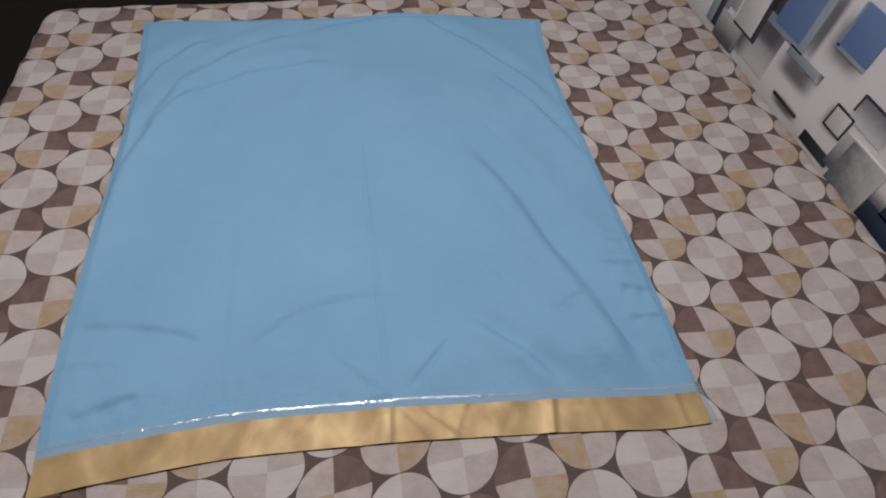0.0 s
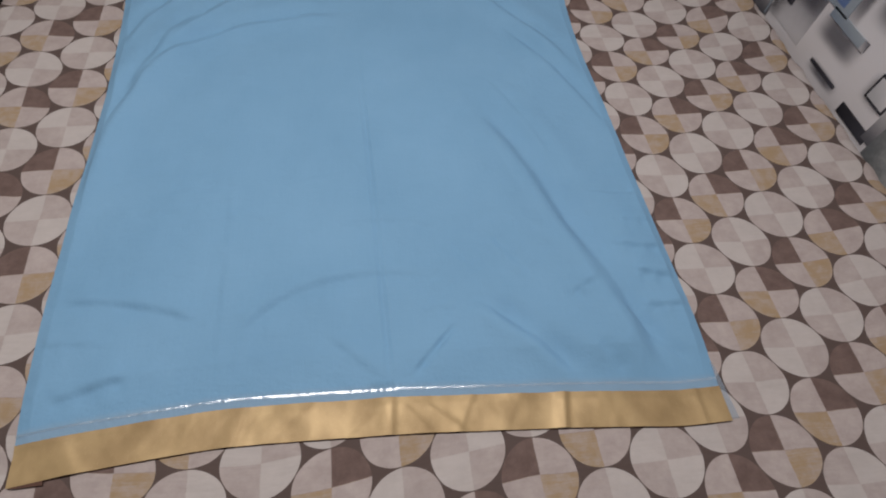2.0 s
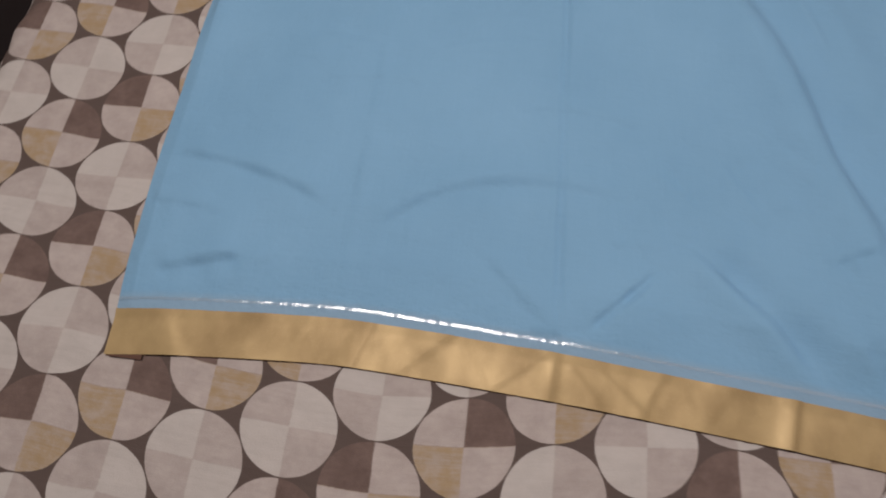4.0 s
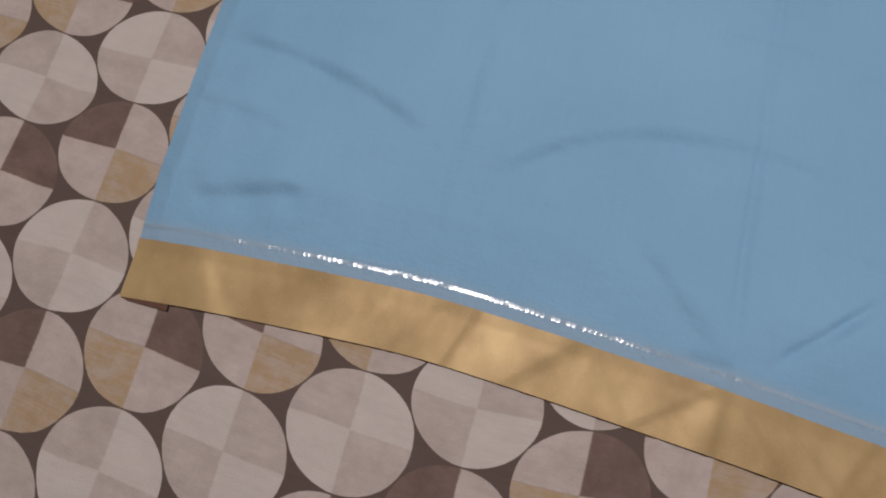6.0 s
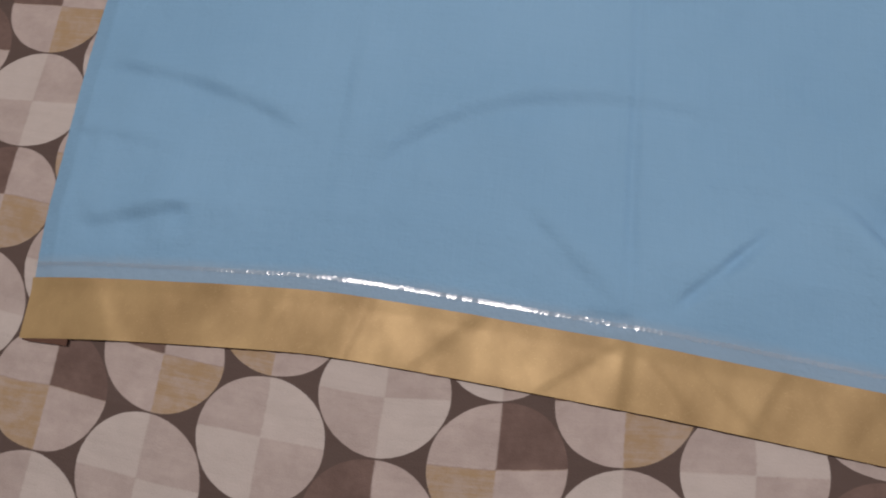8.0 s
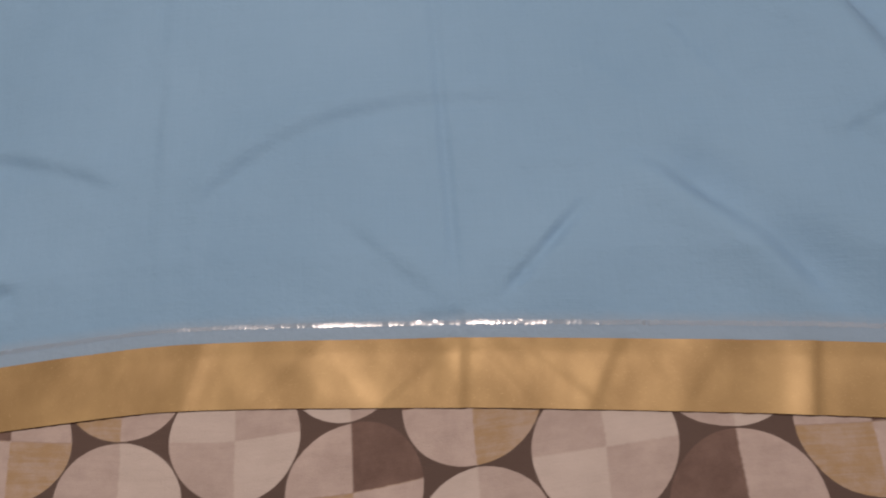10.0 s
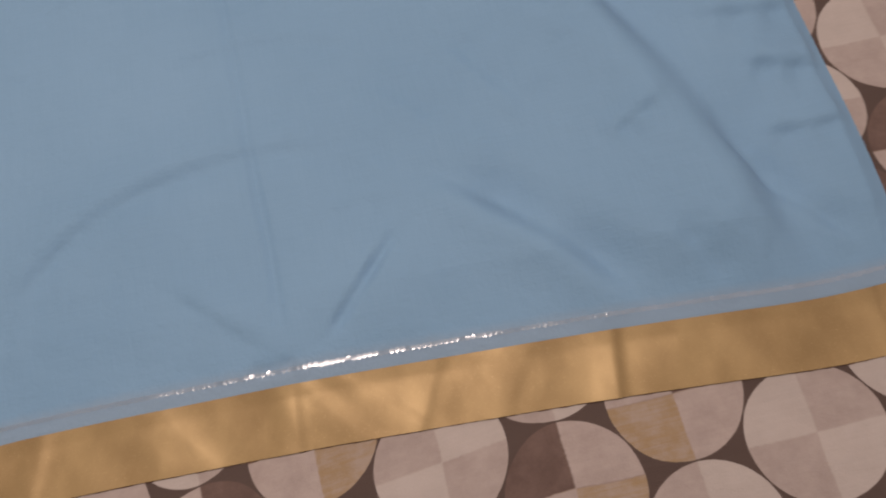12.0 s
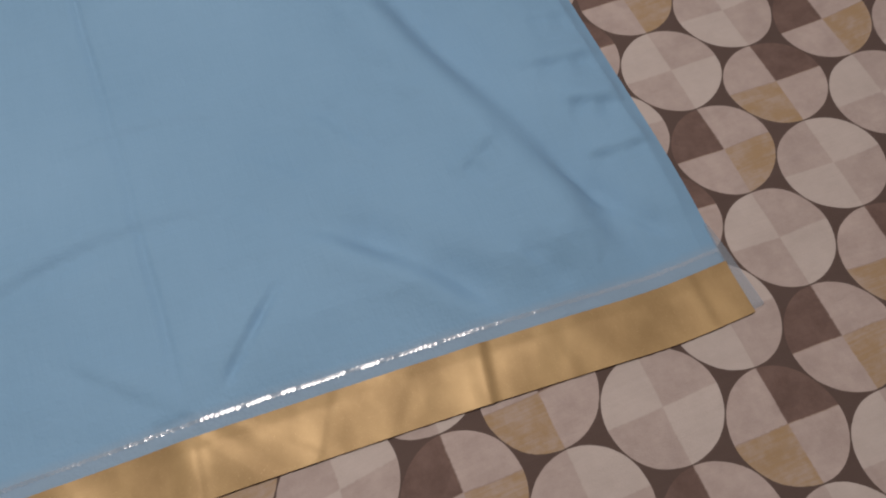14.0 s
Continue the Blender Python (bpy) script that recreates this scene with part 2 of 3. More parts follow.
# ---- the room ----
BED_TOP = 0.5
WALL_X = 0.755
wall_east = part("wall_east", box(WALL_X, WALL_X + 0.12, -2.6, 2.9, 0, 2.8), PAPER, None)
tagged(wall_east, "white wallpaper wall printed with grey and blue squares", "wall", kind="structure")
for name, b in (("wall_west", (-3.32, -3.2, -2.6, 2.9, 0, 2.8)), ("wall_north", (-3.32, WALL_X + 0.12, 2.9, 3.02, 0, 2.8)), ("wall_south", (-3.32, WALL_X + 0.12, -2.72, -2.6, 0, 2.8))):
    tagged(part(name, box(*b), PLASTER, None), "plain off-white plastered bedroom wall", "wall", kind="structure")
tagged(part("floor", box(-3.32, WALL_X + 0.12, -2.72, 3.02, -0.1, 0), FLOOR, None), "very dark bedroom floor beside the bed", "floor", kind="structure")
tagged(part("ceiling", box(-3.32, WALL_X + 0.12, -2.72, 3.02, 2.8, 2.92), CEILING, None), "plain white painted ceiling", "ceiling", kind="structure")

fixture = tagged(new("ceiling_light"), "long white ceiling batten with an opal tube", "ceiling light")
fixture.location = (LAMP[0], LAMP[1], 2.8)
part("housing", box(-0.61, 0.61, -0.045, 0.045, -0.045, -0.001, 0.008), WHITE_METAL, fixture)
for x in (-0.60, 0.60):
    part("end_cap", box(x - 0.012, x + 0.012, -0.03, 0.03, -0.085, -0.044, 0.005), WHITE_METAL, fixture)

# printed squares of the wallpaper: y from, y to, z from, z to, tone, how far it lies over the paper in half millimetres
TONES = {
    "blue": print_fade("print_blue", (0.10, 0.17, 0.36), (0.17, 0.25, 0.45), (0.3, 0.7)),
    "steel": print_fade("print_steel", (0.20, 0.25, 0.32), (0.36, 0.41, 0.46), (0.6, 0.4)),
    "white": print_fade("print_white", (0.46, 0.47, 0.50), (0.74, 0.72, 0.75), (0.5, 0.5)),
    "rise": print_fade("print_grey_rising", (0.60, 0.59, 0.62), (0.20, 0.20, 0.23), (0.0, 1.0)),
    "fall": print_fade("print_grey_sinking", (0.12, 0.12, 0.14), (0.50, 0.49, 0.51), (0.0, 1.0)),
    "mist": print_fade("print_mist", (0.52, 0.51, 0.53), (0.22, 0.22, 0.25), (0.45, 0.6)),
    "haze": print_fade("print_haze", (0.26, 0.28, 0.29), (0.50, 0.51, 0.52), (0.5, 0.55)),
    "wet": print_fade("print_wet_grey", (0.15, 0.16, 0.17), (0.55, 0.56, 0.57), (0.75, 0.25), 0.9),
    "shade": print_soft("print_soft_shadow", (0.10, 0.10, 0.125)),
    "ink": print_fade("print_ink", (0.016, 0.016, 0.024), (0.05, 0.05, 0.065), (1.0, 0.0)),
    "navy": print_fade("print_navy", (0.012, 0.022, 0.05), (0.04, 0.06, 0.11), (0.5, 0.5)),
}
SQUARES = [
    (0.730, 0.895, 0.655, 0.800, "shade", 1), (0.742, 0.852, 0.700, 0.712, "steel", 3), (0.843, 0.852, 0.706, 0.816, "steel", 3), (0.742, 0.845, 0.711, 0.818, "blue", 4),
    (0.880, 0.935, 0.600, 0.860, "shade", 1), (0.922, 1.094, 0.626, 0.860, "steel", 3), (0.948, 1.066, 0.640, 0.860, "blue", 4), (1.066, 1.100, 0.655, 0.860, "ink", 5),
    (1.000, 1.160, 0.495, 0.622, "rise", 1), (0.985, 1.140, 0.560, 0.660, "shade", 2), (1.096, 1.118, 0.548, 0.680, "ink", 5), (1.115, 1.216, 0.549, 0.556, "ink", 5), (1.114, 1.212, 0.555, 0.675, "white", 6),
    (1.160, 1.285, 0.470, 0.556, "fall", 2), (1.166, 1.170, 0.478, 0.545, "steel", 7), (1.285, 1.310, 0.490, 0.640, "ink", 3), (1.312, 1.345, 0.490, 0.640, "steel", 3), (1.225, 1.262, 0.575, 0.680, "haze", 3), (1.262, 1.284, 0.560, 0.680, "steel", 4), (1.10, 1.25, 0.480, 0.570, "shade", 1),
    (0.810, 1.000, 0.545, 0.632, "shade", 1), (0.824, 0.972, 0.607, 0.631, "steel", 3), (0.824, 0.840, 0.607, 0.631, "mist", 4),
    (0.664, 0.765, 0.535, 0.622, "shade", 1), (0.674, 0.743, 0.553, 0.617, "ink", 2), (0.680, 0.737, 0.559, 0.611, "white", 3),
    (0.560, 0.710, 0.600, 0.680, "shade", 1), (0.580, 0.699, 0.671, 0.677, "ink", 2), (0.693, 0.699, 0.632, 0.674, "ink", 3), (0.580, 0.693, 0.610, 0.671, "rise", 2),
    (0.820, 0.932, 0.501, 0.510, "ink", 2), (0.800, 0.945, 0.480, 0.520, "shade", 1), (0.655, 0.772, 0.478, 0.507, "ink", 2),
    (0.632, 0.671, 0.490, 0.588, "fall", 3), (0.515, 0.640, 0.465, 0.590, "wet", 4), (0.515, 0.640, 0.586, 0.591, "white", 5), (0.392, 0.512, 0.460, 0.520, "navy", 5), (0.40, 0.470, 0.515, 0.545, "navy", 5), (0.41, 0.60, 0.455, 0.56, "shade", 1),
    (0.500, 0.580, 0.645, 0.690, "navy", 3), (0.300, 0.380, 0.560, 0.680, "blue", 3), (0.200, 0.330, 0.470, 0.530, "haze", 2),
]
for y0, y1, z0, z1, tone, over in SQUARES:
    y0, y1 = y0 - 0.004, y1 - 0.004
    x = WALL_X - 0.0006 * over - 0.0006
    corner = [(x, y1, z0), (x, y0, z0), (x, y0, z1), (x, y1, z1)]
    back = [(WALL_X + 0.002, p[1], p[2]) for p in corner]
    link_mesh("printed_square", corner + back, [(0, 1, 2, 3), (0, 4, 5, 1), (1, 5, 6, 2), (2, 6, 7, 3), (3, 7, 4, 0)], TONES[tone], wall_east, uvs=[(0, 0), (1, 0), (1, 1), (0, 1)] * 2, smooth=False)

# ---- the bed ----
BED = (-1.315, 0.742, -0.46, 1.536)  # west, east, south, north faces of the made-up mattress
bed = tagged(new("bed"), "low dark wooden double bed standing against the wall", "bed")
part("base", box(BED[0] + 0.03, BED[1] - 0.01, BED[2] + 0.03, BED[3] - 0.03, 0.10, 0.26, 0.01), WOOD, bed)
for x in (BED[0] + 0.1, BED[1] - 0.1):
    for y in (BED[2] + 0.1, BED[3] - 0.1):
        part("leg", box(x - 0.035, x + 0.035, y - 0.035, y + 0.035, 0, 0.10, 0.006), WOOD, bed)
mattress = part("mattress", box(BED[0] + 0.012, BED[1] - 0.012, BED[2] + 0.012, BED[3] - 0.012, 0.26, BED_TOP - 0.012, 0.045, 4), TICKING, None)
tagged(mattress, "thick mattress lying under a printed sheet", "mattress")


def sheet_height(x, y):
    """The made-up bed's own soft unevenness."""
    return 0.0035 * lumps(x, y, 0.55, 3) + 0.0012 * lumps(x, y, 0.16, 5)


def bedsheet():
    """A sheet spread over the mattress that bends over its edges and hangs down."""
    bend, corner, drop = 0.045, 0.025, 0.30
    step = 0.0125
    us = np.arange(BED[0] - drop, BED[1] + 0.12, step)
    vs = np.arange(BED[2] - drop, BED[3] + drop, step)
    u, v = [a.ravel() for a in np.meshgrid(us, vs, indexing="ij")]
    inner = (BED[0] + bend + corner, BED[1] - bend - corner, BED[2] + bend + corner, BED[3] - bend - corner)
    cx, cy = np.clip(u, inner[0], inner[1]), np.clip(v, inner[2], inner[3])
    ox, oy = u - cx, v - cy
    away = np.hypot(ox, oy) + 1e-9
    nx, ny = ox / away, oy / away
    past = np.maximum(away - corner, 0)
    arc = bend * math.pi / 2
    over = np.where(past < arc, bend * np.sin(np.minimum(past, arc) / bend), bend)
    sink = np.where(past < arc, bend * (1 - np.cos(np.minimum(past, arc) / bend)), bend + past - arc)
    flat = past <= 0
    # loose hanging cloth waves in and out a little
    wave = np.where(past > arc, 0.006 * np.sin((u + v) * 21) * np.clip((past - arc) / 0.1, 0, 1), 0)
    reach = np.minimum(away, corner) + over
    x = cx + nx * (reach + wave)
    y = cy + ny * (reach + wave)
    east = x > WALL_X - 0.004
    x = np.where(east, WALL_X - 0.004, x)
    z = BED_TOP - sink + sheet_height(u, v) * np.exp(-past / 0.05)
    z += np.where(flat, 0, 0.004 * lumps(u, v, 0.09, 8) * np.exp(-((past - 0.03) / 0.03) ** 2))
    # the weave is pulled a little out of line along the near middle
    pull = np.interp(v, (-0.2, 0.0, 0.12, 0.24, 0.36, 0.48, 0.96, 1.2, 1.4), (0.026, 0.016, 0.010, 0.002, -0.005, -0.009, -0.009, -0.007, 0.0))
    pull += np.interp(u, (-0.94, -0.83, -0.73, -0.62, -0.52, -0.42, -0.31, -0.21, 0.0, 0.1, 0.21), (0, -0.011, -0.020, -0.025, -0.020, -0.006, 0.007, 0.015, 0.012, 0.009, 0.0))
    drift = np.interp(u, (-0.9, -0.6, -0.4, -0.2, 0.1, 0.21, 0.3), (0, 0.004, 0.007, 0.010, 0.010, 0.004, 0.001))
    drift += np.where(u < -0.95, np.interp(v, (0.3, 0.6, 1.2), (0.0, -0.005, -0.009)), 0)
    # towards the far wall side the cotton is bunched up, and it is tugged along the open side
    bunch = np.interp(v, (0.40, 0.75, 0.88, 1.0, 1.1, 1.2, 1.32), (-0.003, -0.006, -0.014, -0.024, -0.037, -0.044, -0.058))
    pull += bunch * np.interp(u, (-0.9, 0.05, 0.21, 0.32, 0.43, 0.54, 0.65), (0.25, 0.45, 0.7, 1.0, 1.0, 0.6, -0.1))
    pull += np.interp(u, (0.25, 0.32, 0.42, 0.53, 0.63), (0, -0.006, -0.008, -0.001, 0.006)) * np.interp(v, (0.35, 0.5), (1, 0))
    pull += np.interp(u, (-1.17, -1.10), (0.009, 0)) + np.interp(u, (-1.03, -0.97), (0.009, 0)) * np.interp(v, (0.26, 0.36), (1, 0))
    pull += np.interp(u, (-0.92, -0.83, -0.62, -0.5), (0, -0.007, -0.006, 0)) * np.exp(-(((v - 0.12) / 0.04) ** 2))
    drift += np.interp(u, (0.25, 0.42, 0.53, 0.64), (0, 0.003, 0.005, 0.011))
    drift += np.interp(v, (0.95, 1.1, 1.32), (0, 0.009, 0.019)) * np.interp(u, (0.2, 0.32, 0.54, 0.66), (0.3, 0.6, 1.3, 1.6))
    ob = link_mesh("bedsheet", np.stack([x, y, z], 1), grid_faces(len(us), len(vs)), COTTON, uvs=np.stack([u - drift, v - pull], 1))
    thick = ob.modifiers.new("cloth", "SOLIDIFY")
    thick.thickness, thick.offset = 0.0012, -1
    return tagged(ob, "brown cotton bedsheet printed with cream, beige and ochre discs", "bedsheet")


bedsheet()

# ---- the cloth on the bed ----
SIDE_Y = (0.06, 0.13, 0.23, 0.34, 0.60, 0.82, 1.02, 1.20, 1.36, 1.42)
WEST_X = (-0.972, -0.974, -0.981, -0.987, -0.987, -0.979, -0.981, -0.988, -1.003, -1.007)
EAST_X = (0.142, 0.144, 0.147, 0.148, 0.144, 0.142, 0.138, 0.150, 0.177, 0.180)
HEM_X = (-0.98, -0.90, -0.79, -0.69, -0.59, -0.49, -0.39, -0.24, -0.14, -0.04, 0.055, 0.145)
HEM_Y = (0.110, 0.118, 0.125, 0.130, 0.126, 0.120, 0.114, 0.101, 0.092, 0.081, 0.070, 0.069)
TOP_X = (-1.0, -0.77, -0.53, -0.27, -0.01, 0.18)
TOP_Y = (1.406, 1.396, 1.385, 1.397, 1.363, 1.333)
BORDER = 0.058  # width of the gold border


def smooth_line(xs, ys):
    """A gently rounded line through a few places."""
    fine = np.linspace(xs[0], xs[-1], 241)
    line = np.interp(fine, xs, ys)
    pad = np.pad(line, 14, "reflect", reflect_type="odd")
    line = np.convolve(pad, np.hanning(29) / np.hanning(29).sum(), "valid")
    return lambda q: np.interp(q, fine, line)


west_line, east_line = smooth_line(SIDE_Y, WEST_X), smooth_line(SIDE_Y, EAST_X)
hem_line, top_line = smooth_line(HEM_X, HEM_Y), smooth_line(TOP_X, TOP_Y)

# folds: start, bend, end, height, width to the start's left, width to its right, depth of the pressed line along it
FOLDS = [
    ((-0.155, 0.83), (-0.008, 0.46), (0.092, 0.10), 0.0115, 0.074, 0.076, 0.0165),
    ((-0.17, 0.76), (-0.10, 0.56), (-0.05, 0.38), 0.0016, 0.030, 0.020, 0.0014),
    ((-0.425, 1.05), (-0.412, 0.50), (-0.414, 0.10), 0.0006, 0.010, 0.004, 0.0022),
    ((-0.70, 0.72), (-0.70, 0.45), (-0.702, 0.19), 0.0005, 0.016, 0.016, 0.0014),
    ((-0.67, 0.29), (-0.55, 0.435), (-0.31, 0.378), 0.0015, 0.034, 0.022, 0.0036),
    ((-0.33, 0.392), (-0.275, 0.385), (-0.262, 0.30), 0.0009, 0.020, 0.020, 0.0016),
    ((-0.380, 0.200), (-0.338, 0.240), (-0.285, 0.292), 0.0016, 0.016, 0.007, 0.0042),
    ((-0.26, 0.345), (-0.145, 0.265), (-0.072, 0.145), 0.0020, 0.040, 0.034, 0.0090),
    ((-0.525, 0.29), (-0.467, 0.236), (-0.415, 0.182), 0.0022, 0.030, 0.018, 0.0024),
    ((-0.97, 0.390), (-0.85, 0.392), (-0.725, 0.33), 0.0030, 0.032, 0.018, 0.0040),
    ((-0.945, 0.218), (-0.88, 0.232), (-0.82, 0.252), 0.0012, 0.026, 0.018, 0.0048),
    ((-0.855, 0.19), (-0.81, 0.225), (-0.765, 0.275), 0.0008, 0.022, 0.016, 0.0013),
    ((0.055, 0.354), (0.09, 0.338), (0.138, 0.331), 0.0025, 0.022, 0.014, 0.0047),
    ((0.06, 0.47), (0.10, 0.46), (0.14, 0.462), 0.0020, 0.022, 0.014, 0.0028),
    ((-0.08, 0.308), (-0.05, 0.330), (-0.015, 0.335), 0.0016, 0.022, 0.012, 0.0028),
    ((-0.985, 0.60), (-0.98, 0.93), (-0.82, 1.09), 0.0114, 0.038, 0.046, 0.0074),
    ((-0.90, 0.99), (-0.76, 1.16), (-0.44, 1.175), 0.0079, 0.049, 0.034, 0.0088),
    ((-0.88, 1.03), (-0.78, 1.26), (-0.56, 1.30), 0.0070, 0.043, 0.031, 0.0074),
    ((-0.98, 1.05), (-0.93, 1.23), (-0.80, 1.30), 0.0058, 0.041, 0.031, 0.0059),
    ((-0.56, 1.31), (-0.35, 1.40), (-0.10, 1.34), 0.0062, 0.035, 0.053, 0.0059),
    ((-0.22, 1.36), (-0.02, 1.22), (0.12, 0.92), 0.0062, 0.049, 0.034, 0.0074),
    ((-0.05, 1.10), (0.07, 0.94), (0.135, 0.72), 0.0034, 0.041, 0.028, 0.0059),
    ((-0.12, 0.90), (-0.06, 0.78), (-0.02, 0.62), 0.0028, 0.028, 0.018, 0.0030),
    ((-0.98, 0.315), (-0.93, 0.320), (-0.86, 0.300), 0.0020, 0.022, 0.016, 0.0023),
    ((0.02, 0.30), (0.06, 0.22), (0.115, 0.165), 0.0030, 0.024, 0.016, 0.0049),
    ((-0.13, 0.50), (-0.10, 0.47), (-0.06, 0.43), 0.0006, 0.024, 0.018, 0.0014),
    ((-0.62, 0.62), (-0.52, 0.66), (-0.40, 0.64), 0.0010, 0.028, 0.018, 0.0012),
    ((-0.80, 0.52), (-0.70, 0.56), (-0.60, 0.53), 0.0010, 0.028, 0.016, 0.0012),
    ((-0.65, 0.235), (-0.635, 0.30), (-0.63, 0.37), 0.0007, 0.020, 0.018, 0.0014),
    ((-0.36, 0.318), (-0.31, 0.312), (-0.28, 0.316), 0.0007, 0.014, 0.012, 0.0016),
    ((0.03, 0.415), (0.08, 0.395), (0.142, 0.400), 0.0022, 0.020, 0.014, 0.0042),
    ((0.05, 0.285), (0.09, 0.272), (0.146, 0.276), 0.0020, 0.018, 0.012, 0.0035),
    ((0.02, 0.555), (0.08, 0.535), (0.143, 0.545), 0.0020, 0.020, 0.014, 0.0033),
    ((-0.02, 0.245), (0.01, 0.205), (0.03, 0.165), 0.0006, 0.014, 0.012, 0.0016),
    ((-0.29, 0.45), (-0.25, 0.42), (-0.22, 0.38), 0.0008, 0.024, 0.016, 0.0016),
    ((-0.90, 0.56), (-0.84, 0.58), (-0.76, 0.56), 0.0015, 0.026, 0.018, 0.0016),
    ((-0.455, 0.192), (-0.43, 0.189), (-0.405, 0.193), 0.0010, 0.012, 0.008, 0.0040),
    ((-0.055, 0.235), (-0.028, 0.185), (-0.004, 0.138), 0.0006, 0.018, 0.013, 0.0030),
    ((-0.200, 0.475), (-0.165, 0.415), (-0.130, 0.365), 0.0018, 0.024, 0.018, 0.0030),
    ((-0.49, 0.505), (-0.39, 0.535), (-0.29, 0.485), 0.0014, 0.024, 0.018, 0.0020),
    ((-0.82, 0.625), (-0.75, 0.635), (-0.66, 0.61), 0.0014, 0.028, 0.020, 0.0022),
    ((-0.95, 0.90), (-0.90, 1.05), (-0.81, 1.20), 0.0048, 0.041, 0.031, 0.0063),
]


def cloth_height(x, y):
    """How high the laid-out cloth stands over the bed: puffs and pulled folds."""
    h = 0.0095 + 0.0036 * lumps(x, y, 0.36, 11) + 0.0019 * lumps(x, y, 0.13, 12) + 0.0003 * lumps(x, y, 0.05, 13)
    for start, bend, end, tall, left, right, deep in FOLDS:
        s = np.linspace(0, 1, 25)[:, None]
        path = (1 - s) ** 2 * np.array(start) + 2 * s * (1 - s) * np.array(bend) + s**2 * np.array(end)
        best, side, along = np.full(x.shape, 9.0), np.zeros(x.shape), np.zeros(x.shape)
        for n in range(len(path) - 1):
            p, d = path[n], path[n + 1] - path[n]
            q = np.clip(((x - p[0]) * d[0] + (y - p[1]) * d[1]) / (d @ d), 0, 1)
            ex, ey = x - p[0] - q * d[0], y - p[1] - q * d[1]
            far = np.hypot(ex, ey)
            near = far < best
            best = np.where(near, far, best)
            side = np.where(near, (d[0] * ey - d[1] * ex) / (np.hypot(*d) * far + 1e-9), side)
            along = np.where(near, (n + q) / (len(path) - 1), along)
        width = 0.5 * (left + right) + 0.5 * side * (left - right)
        chord = np.array(end) - np.array(start)
        lit = math.copysign(1, chord[0] * (LAMP[1] - bend[1]) - chord[1] * (LAMP[0] - bend[0]))
        fade = np.clip(np.minimum(along, 1 - along) / 0.22, 0.0, 1)
        fade = 0.08 + 0.92 * fade * fade * (3 - 2 * fade)
        waver = 1 + 0.18 * np.sin(along * 17 + start[0] * 40)
        # a pulled fold drops steeply on one flank and runs out softly on the other; a pressed line is narrow and even
        least = min(left, right)
        if least < 0.012:
            drop, depth = 0.0045 + 0.22 * least, 1.6 * deep
        else:
            drop, depth = (0.005 + 0.36 * least) * (1.35 - 0.45 * lit * side), 2.0 * deep
            tall, width = tall + 1.2 * deep, 1.25 * width
        h = h + fade * (tall * np.exp(-((best / width) ** 2)) - depth * waver * np.exp(-((best / drop) ** 2)))
    return 0.0024 + 0.5 * (h + np.sqrt(h * h + 4e-6))


def hem_press(off):
    """The cloth lies flatter towards its weighted border."""
    return np.clip(0.15 + (off - 0.046) / 0.105, 0.15, 1)


def on_bed(x, y):
    return BED_TOP + sheet_height(x, y)


def crisp_rim(ob):
    """Keeps the cut edge of a cloth sharp against its face."""
    rim = ob.modifiers.new("rim", "EDGE_SPLIT")
    rim.split_angle = math.radians(50)


def cloth_piece():
    nu, nv = 400, 440
    s, t = [a.ravel() for a in np.meshgrid(np.linspace(0, 1, nu), np.linspace(0, 1, nv), indexing="ij")]
    guess = -0.98 + s * 1.13
    y = hem_line(guess) + 0.006 + t * (top_line(guess) - hem_line(guess) - 0.006)
    x = west_line(y) + s * (east_line(y) - west_line(y))
    y = hem_line(x) + 0.006 + t * (top_line(x) - hem_line(x) - 0.006)
    edge = np.minimum(np.minimum(s * 1.13, (1 - s) * 1.13), (1 - t) * 1.27)
    off = y - hem_line(x)
    h = cloth_height(x, y) * hem_press(off) * (0.35 + 0.65 * np.clip(edge / 0.02, 0, 1))
    h = h - 0.0019 * np.clip((BORDER - 0.002 - off) / 0.008, 0, 1)  # the border lies over it
    z = on_bed(x, y) + np.maximum(h, 0.0003)
    ob = link_mesh("cloth_piece", np.stack([x, y, z], 1), grid_faces(nu, nv), BLUE, uvs=np.stack([x, y - hem_line(x)], 1))
    thick = ob.modifiers.new("cloth", "SOLIDIFY")
    thick.thickness, thick.offset = 0.0009, -1
    crisp_rim(ob)
    return tagged(ob, "sky-blue satin cloth with gold border, spread creased on the bedsheet", "fabric")


cloth = cloth_piece()


def stiff_facets(x, off):
    """The border's stiff weave bends in flat facets that meet along slanting lines."""
    draw = np.random.RandomState(31)
    z = np.zeros_like(x)
    for _ in range(9):
        turn, wave, phase = draw.uniform(-0.9, 0.9), draw.uniform(0.045, 0.19), draw.uniform(0, 1)
        run = (x * math.cos(turn) + off * math.sin(turn)) / wave + phase
        z += wave * 0.0070 * (np.abs((run % 1) * 2 - 1) ** 1.15 - 0.5)
    return z + 0.0012


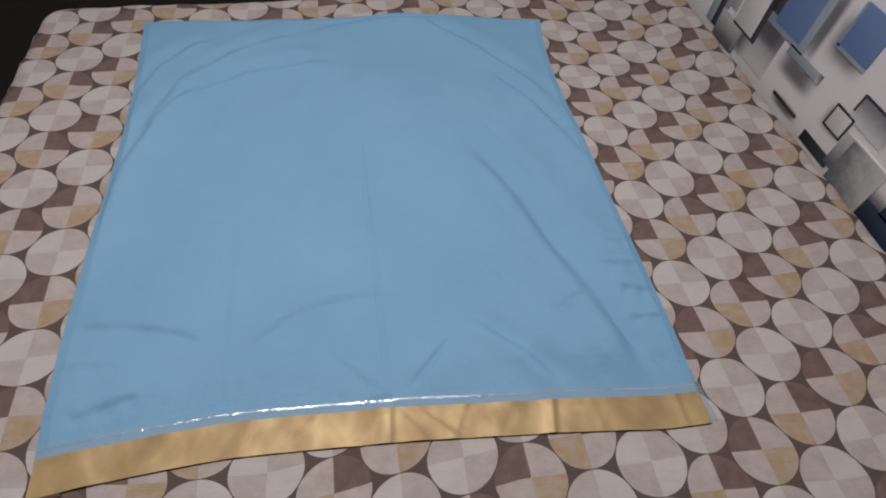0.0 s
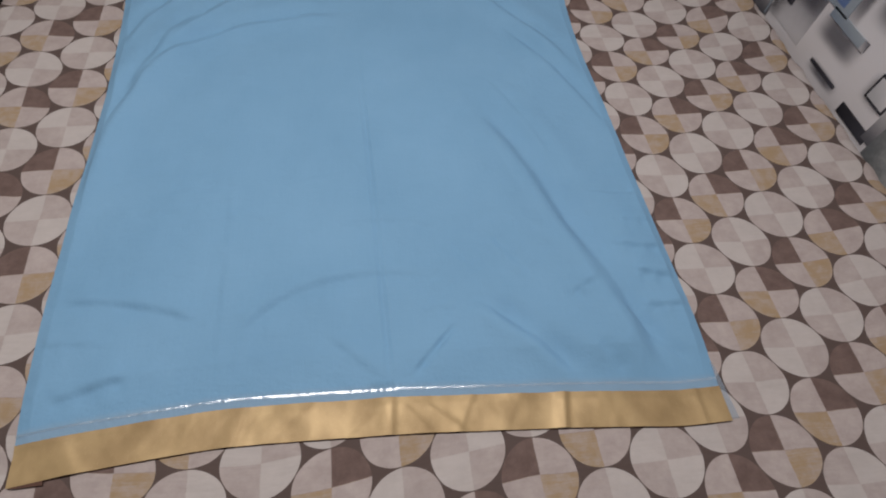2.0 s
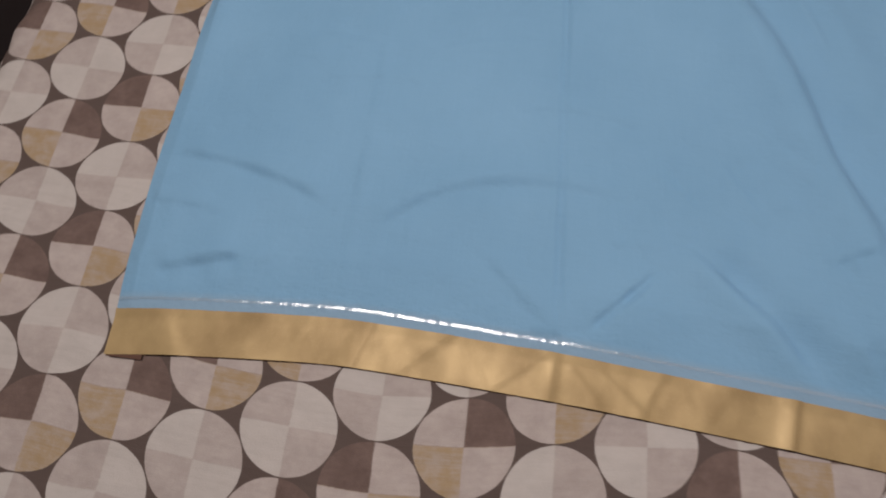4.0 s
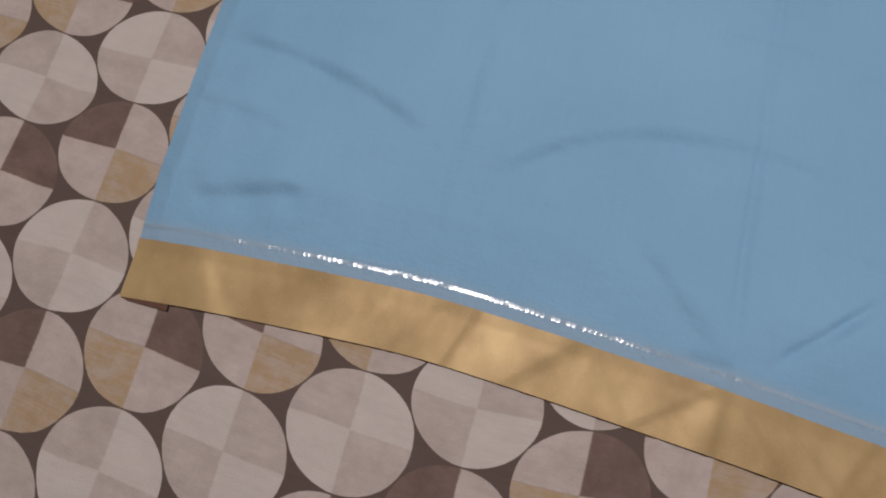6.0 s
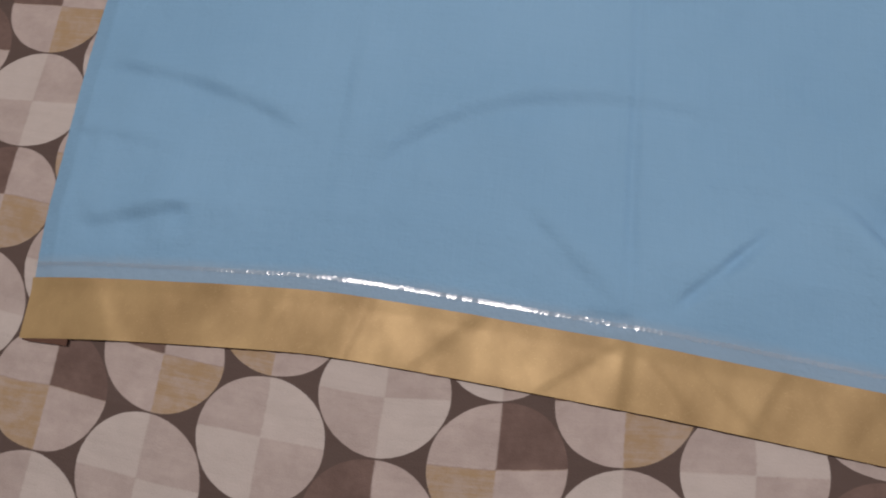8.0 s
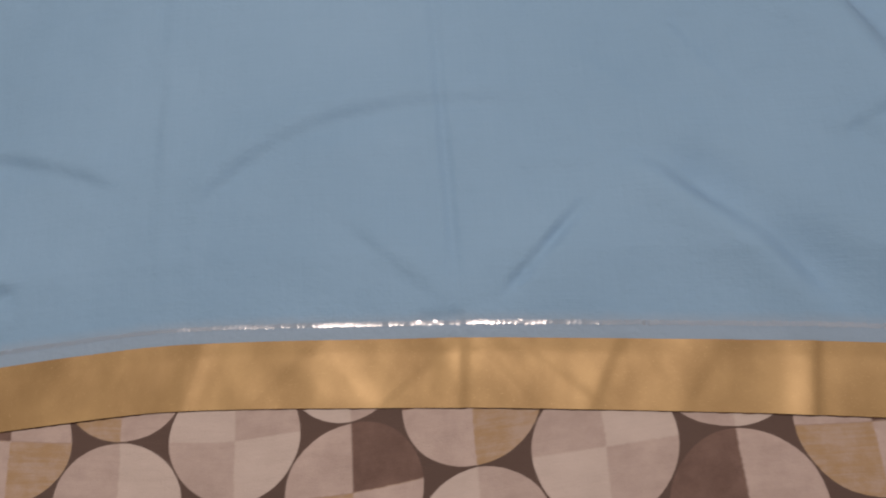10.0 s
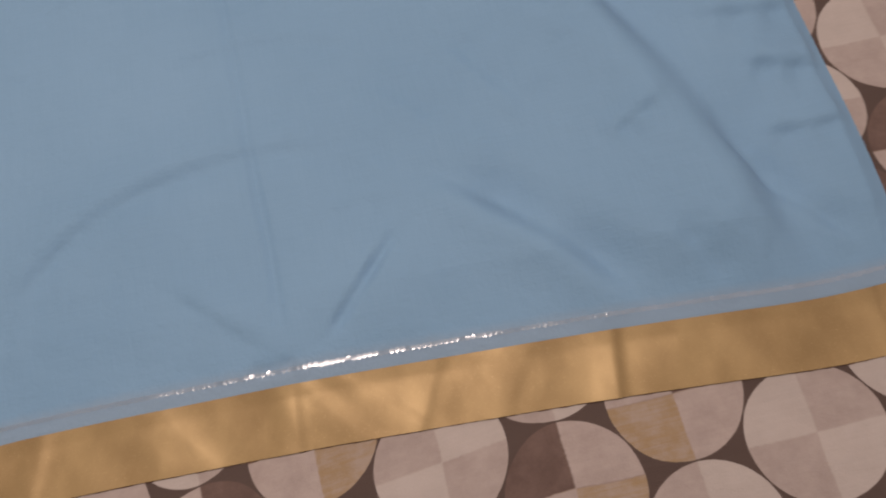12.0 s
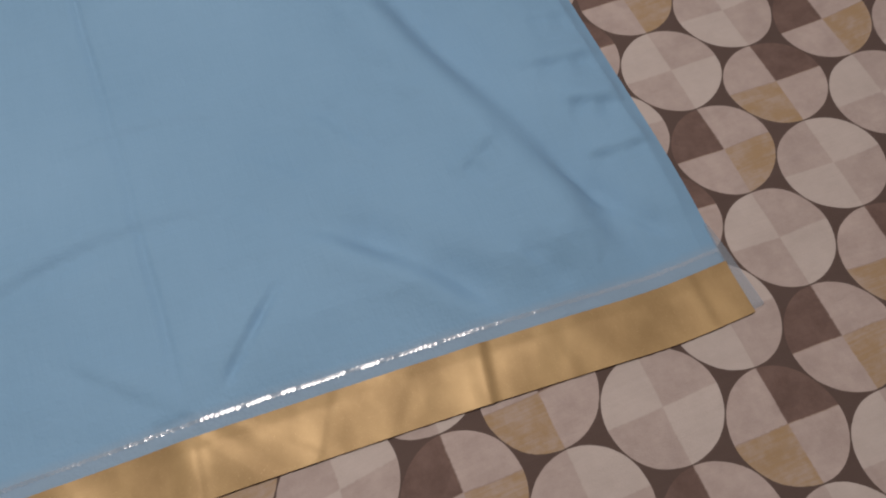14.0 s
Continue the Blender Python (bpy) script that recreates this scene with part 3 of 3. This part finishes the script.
def strip(name, x0, x1, low, high, lift, mat, across, label, curl=0.0, creases=()):
    """A band along the hem between two distances from it; creases: place, height, width of pressed cross folds."""
    n = 420
    s, t = [a.ravel() for a in np.meshgrid(np.linspace(0, 1, n), np.linspace(0, 1, across), indexing="ij")]
    x = x0 + s * (x1 - x0)
    off = low + t * (high - low)
    fray = 0.0005 * lumps(x, x * 0, 0.012, 41) if mat is MAROON else 0.0
    y = hem_line(x) + off + fray
    z = on_bed(x, y) + cloth_height(x, y) * hem_press(off) + lift
    for where, lean, tall, wide in creases:
        d = x - where - lean * (t - 0.5)
        z += tall * np.where(d < 0, np.exp(-((d / (wide * 3)) ** 2)), np.exp(-((d / wide) ** 2)))
    if creases:
        z += stiff_facets(x, off)
    z += curl * (1 - t) ** 3 * (0.6 + 0.4 * np.sin(x * 31))
    ob = link_mesh(name, np.stack([x, y, z], 1), grid_faces(n, across), mat, cloth, label, uvs=np.stack([x, off], 1))
    if mat is not SHEER:
        thick = ob.modifiers.new("cloth", "SOLIDIFY")
        thick.thickness, thick.offset = 0.0008, -1
        crisp_rim(ob)
    return ob


CREASES = [(-0.136, 0.012, 0.0046, 0.0055), (-0.418, 0.006, 0.0026, 0.007), (-0.300, 0.030, 0.0018, 0.008), (-0.385, -0.05, 0.0020, 0.012), (-0.52, -0.04, 0.0016, 0.014), (-0.655, 0.02, 0.0020, 0.007), (-0.70, 0.05, 0.0018, 0.014),
           (-0.80, 0.05, 0.0014, 0.018), (-0.90, -0.03, 0.0016, 0.014), (-0.225, 0.04, 0.0014, 0.012), (-0.06, -0.01, 0.0018, 0.010), (0.02, 0.04, 0.0012, 0.016), (0.095, 0.0, 0.0026, 0.006), (-0.58, 0.06, 0.0016, 0.012), (-0.34, -0.07, 0.0014, 0.010), (-0.46, 0.07, 0.0012, 0.010)]
strip("gold_border", -0.974, 0.141, 0.0, BORDER, 0.0019, GOLD, 22, "creased gold zari border", 0.0003, CREASES)
strip("hem_thread", -0.973, 0.141, -0.0007, 0.0004, 0.0005, MAROON, 3, "dark maroon thread along the border's edge", 0.0003)



def sheer_edge():
    """The cloth's unlined net edge that stands out past the border."""
    n, m = 60, 6
    s, t = [a.ravel() for a in np.meshgrid(np.linspace(0, 1, n), np.linspace(0, 1, m), indexing="ij")]
    y = 0.072 + s * 0.10
    x = 0.1405 + t * (0.0135 * (1 - s) ** 0.5 + 0.003) + 0.004 * np.clip((y - 0.12) / 0.1, 0, 1)
    z = on_bed(x, y) + 0.0016 + 0.0025 * (1 - t)
    return link_mesh("sheer_edge", np.stack([x, y, z], 1), grid_faces(n, m), SHEER, cloth, "pale sheer net edge", uvs=np.stack([x, y], 1))


sheer_edge()
underside = part("border_underside", box(-0.968, -0.925, -0.0035, 0.004, 0.0, 0.0008), MAROON, cloth, "dark underside of the border")
underside.location = (0, 0.1125, BED_TOP + 0.004)

# ---- sequins ----


def sequin_mesh():
    bm = bmesh.new()
    rings = []
    for radius, z in ((0.0008, 0.0), (0.0015, 0.00002), (0.00225, 0.00006)):
        rings.append([bm.verts.new((radius * math.cos(a * math.tau / 12), radius * math.sin(a * math.tau / 12), z)) for a in range(12)])
    for p, q in zip(rings, rings[1:]):
        for a in range(12):
            bm.faces.new((p[a], q[a], q[(a + 1) % 12], p[(a + 1) % 12]))
    data = bpy.data.meshes.new("sequin")
    bm.to_mesh(data)
    bm.free()
    data.materials.append(SEQUIN)
    return data


SEQUIN_MESH = sequin_mesh()
rng = random.Random(7)
SEQUIN_X = np.arange(-0.974, 0.143, 0.0049)
SEQUIN_Y = hem_line(SEQUIN_X) + BORDER + 0.0135
SEQUIN_Z = on_bed(SEQUIN_X, SEQUIN_Y) + cloth_height(SEQUIN_X, SEQUIN_Y) * hem_press(BORDER + 0.0135) + 0.0016
SLOPE = np.gradient(SEQUIN_Z, SEQUIN_X)
# neighbours on the thread lean alike, and each a little its own way
LEAN_X = 3.0 * lumps(SEQUIN_X, SEQUIN_Y, 0.11, 21) + 2.0 * lumps(SEQUIN_X, SEQUIN_Y, 0.03, 22)
LEAN_Y = 1.0 + 3.2 * lumps(SEQUIN_X, SEQUIN_Y, 0.10, 23)
for x, y, z, slope, lean, tip in zip(SEQUIN_X, SEQUIN_Y, SEQUIN_Z, SLOPE, LEAN_X, LEAN_Y):
    ob = new("sequin", SEQUIN_MESH)
    ob.parent = cloth
    ob.matrix_world = pose(x, y + rng.gauss(0, 0.0002), z, tip + rng.gauss(0, 0.8) + (rng.random() < 0.2) * rng.choice((-8, 6)), 1.5 + lean - 0.5 * math.degrees(math.atan(slope)) + rng.gauss(0, 1.0), 0)
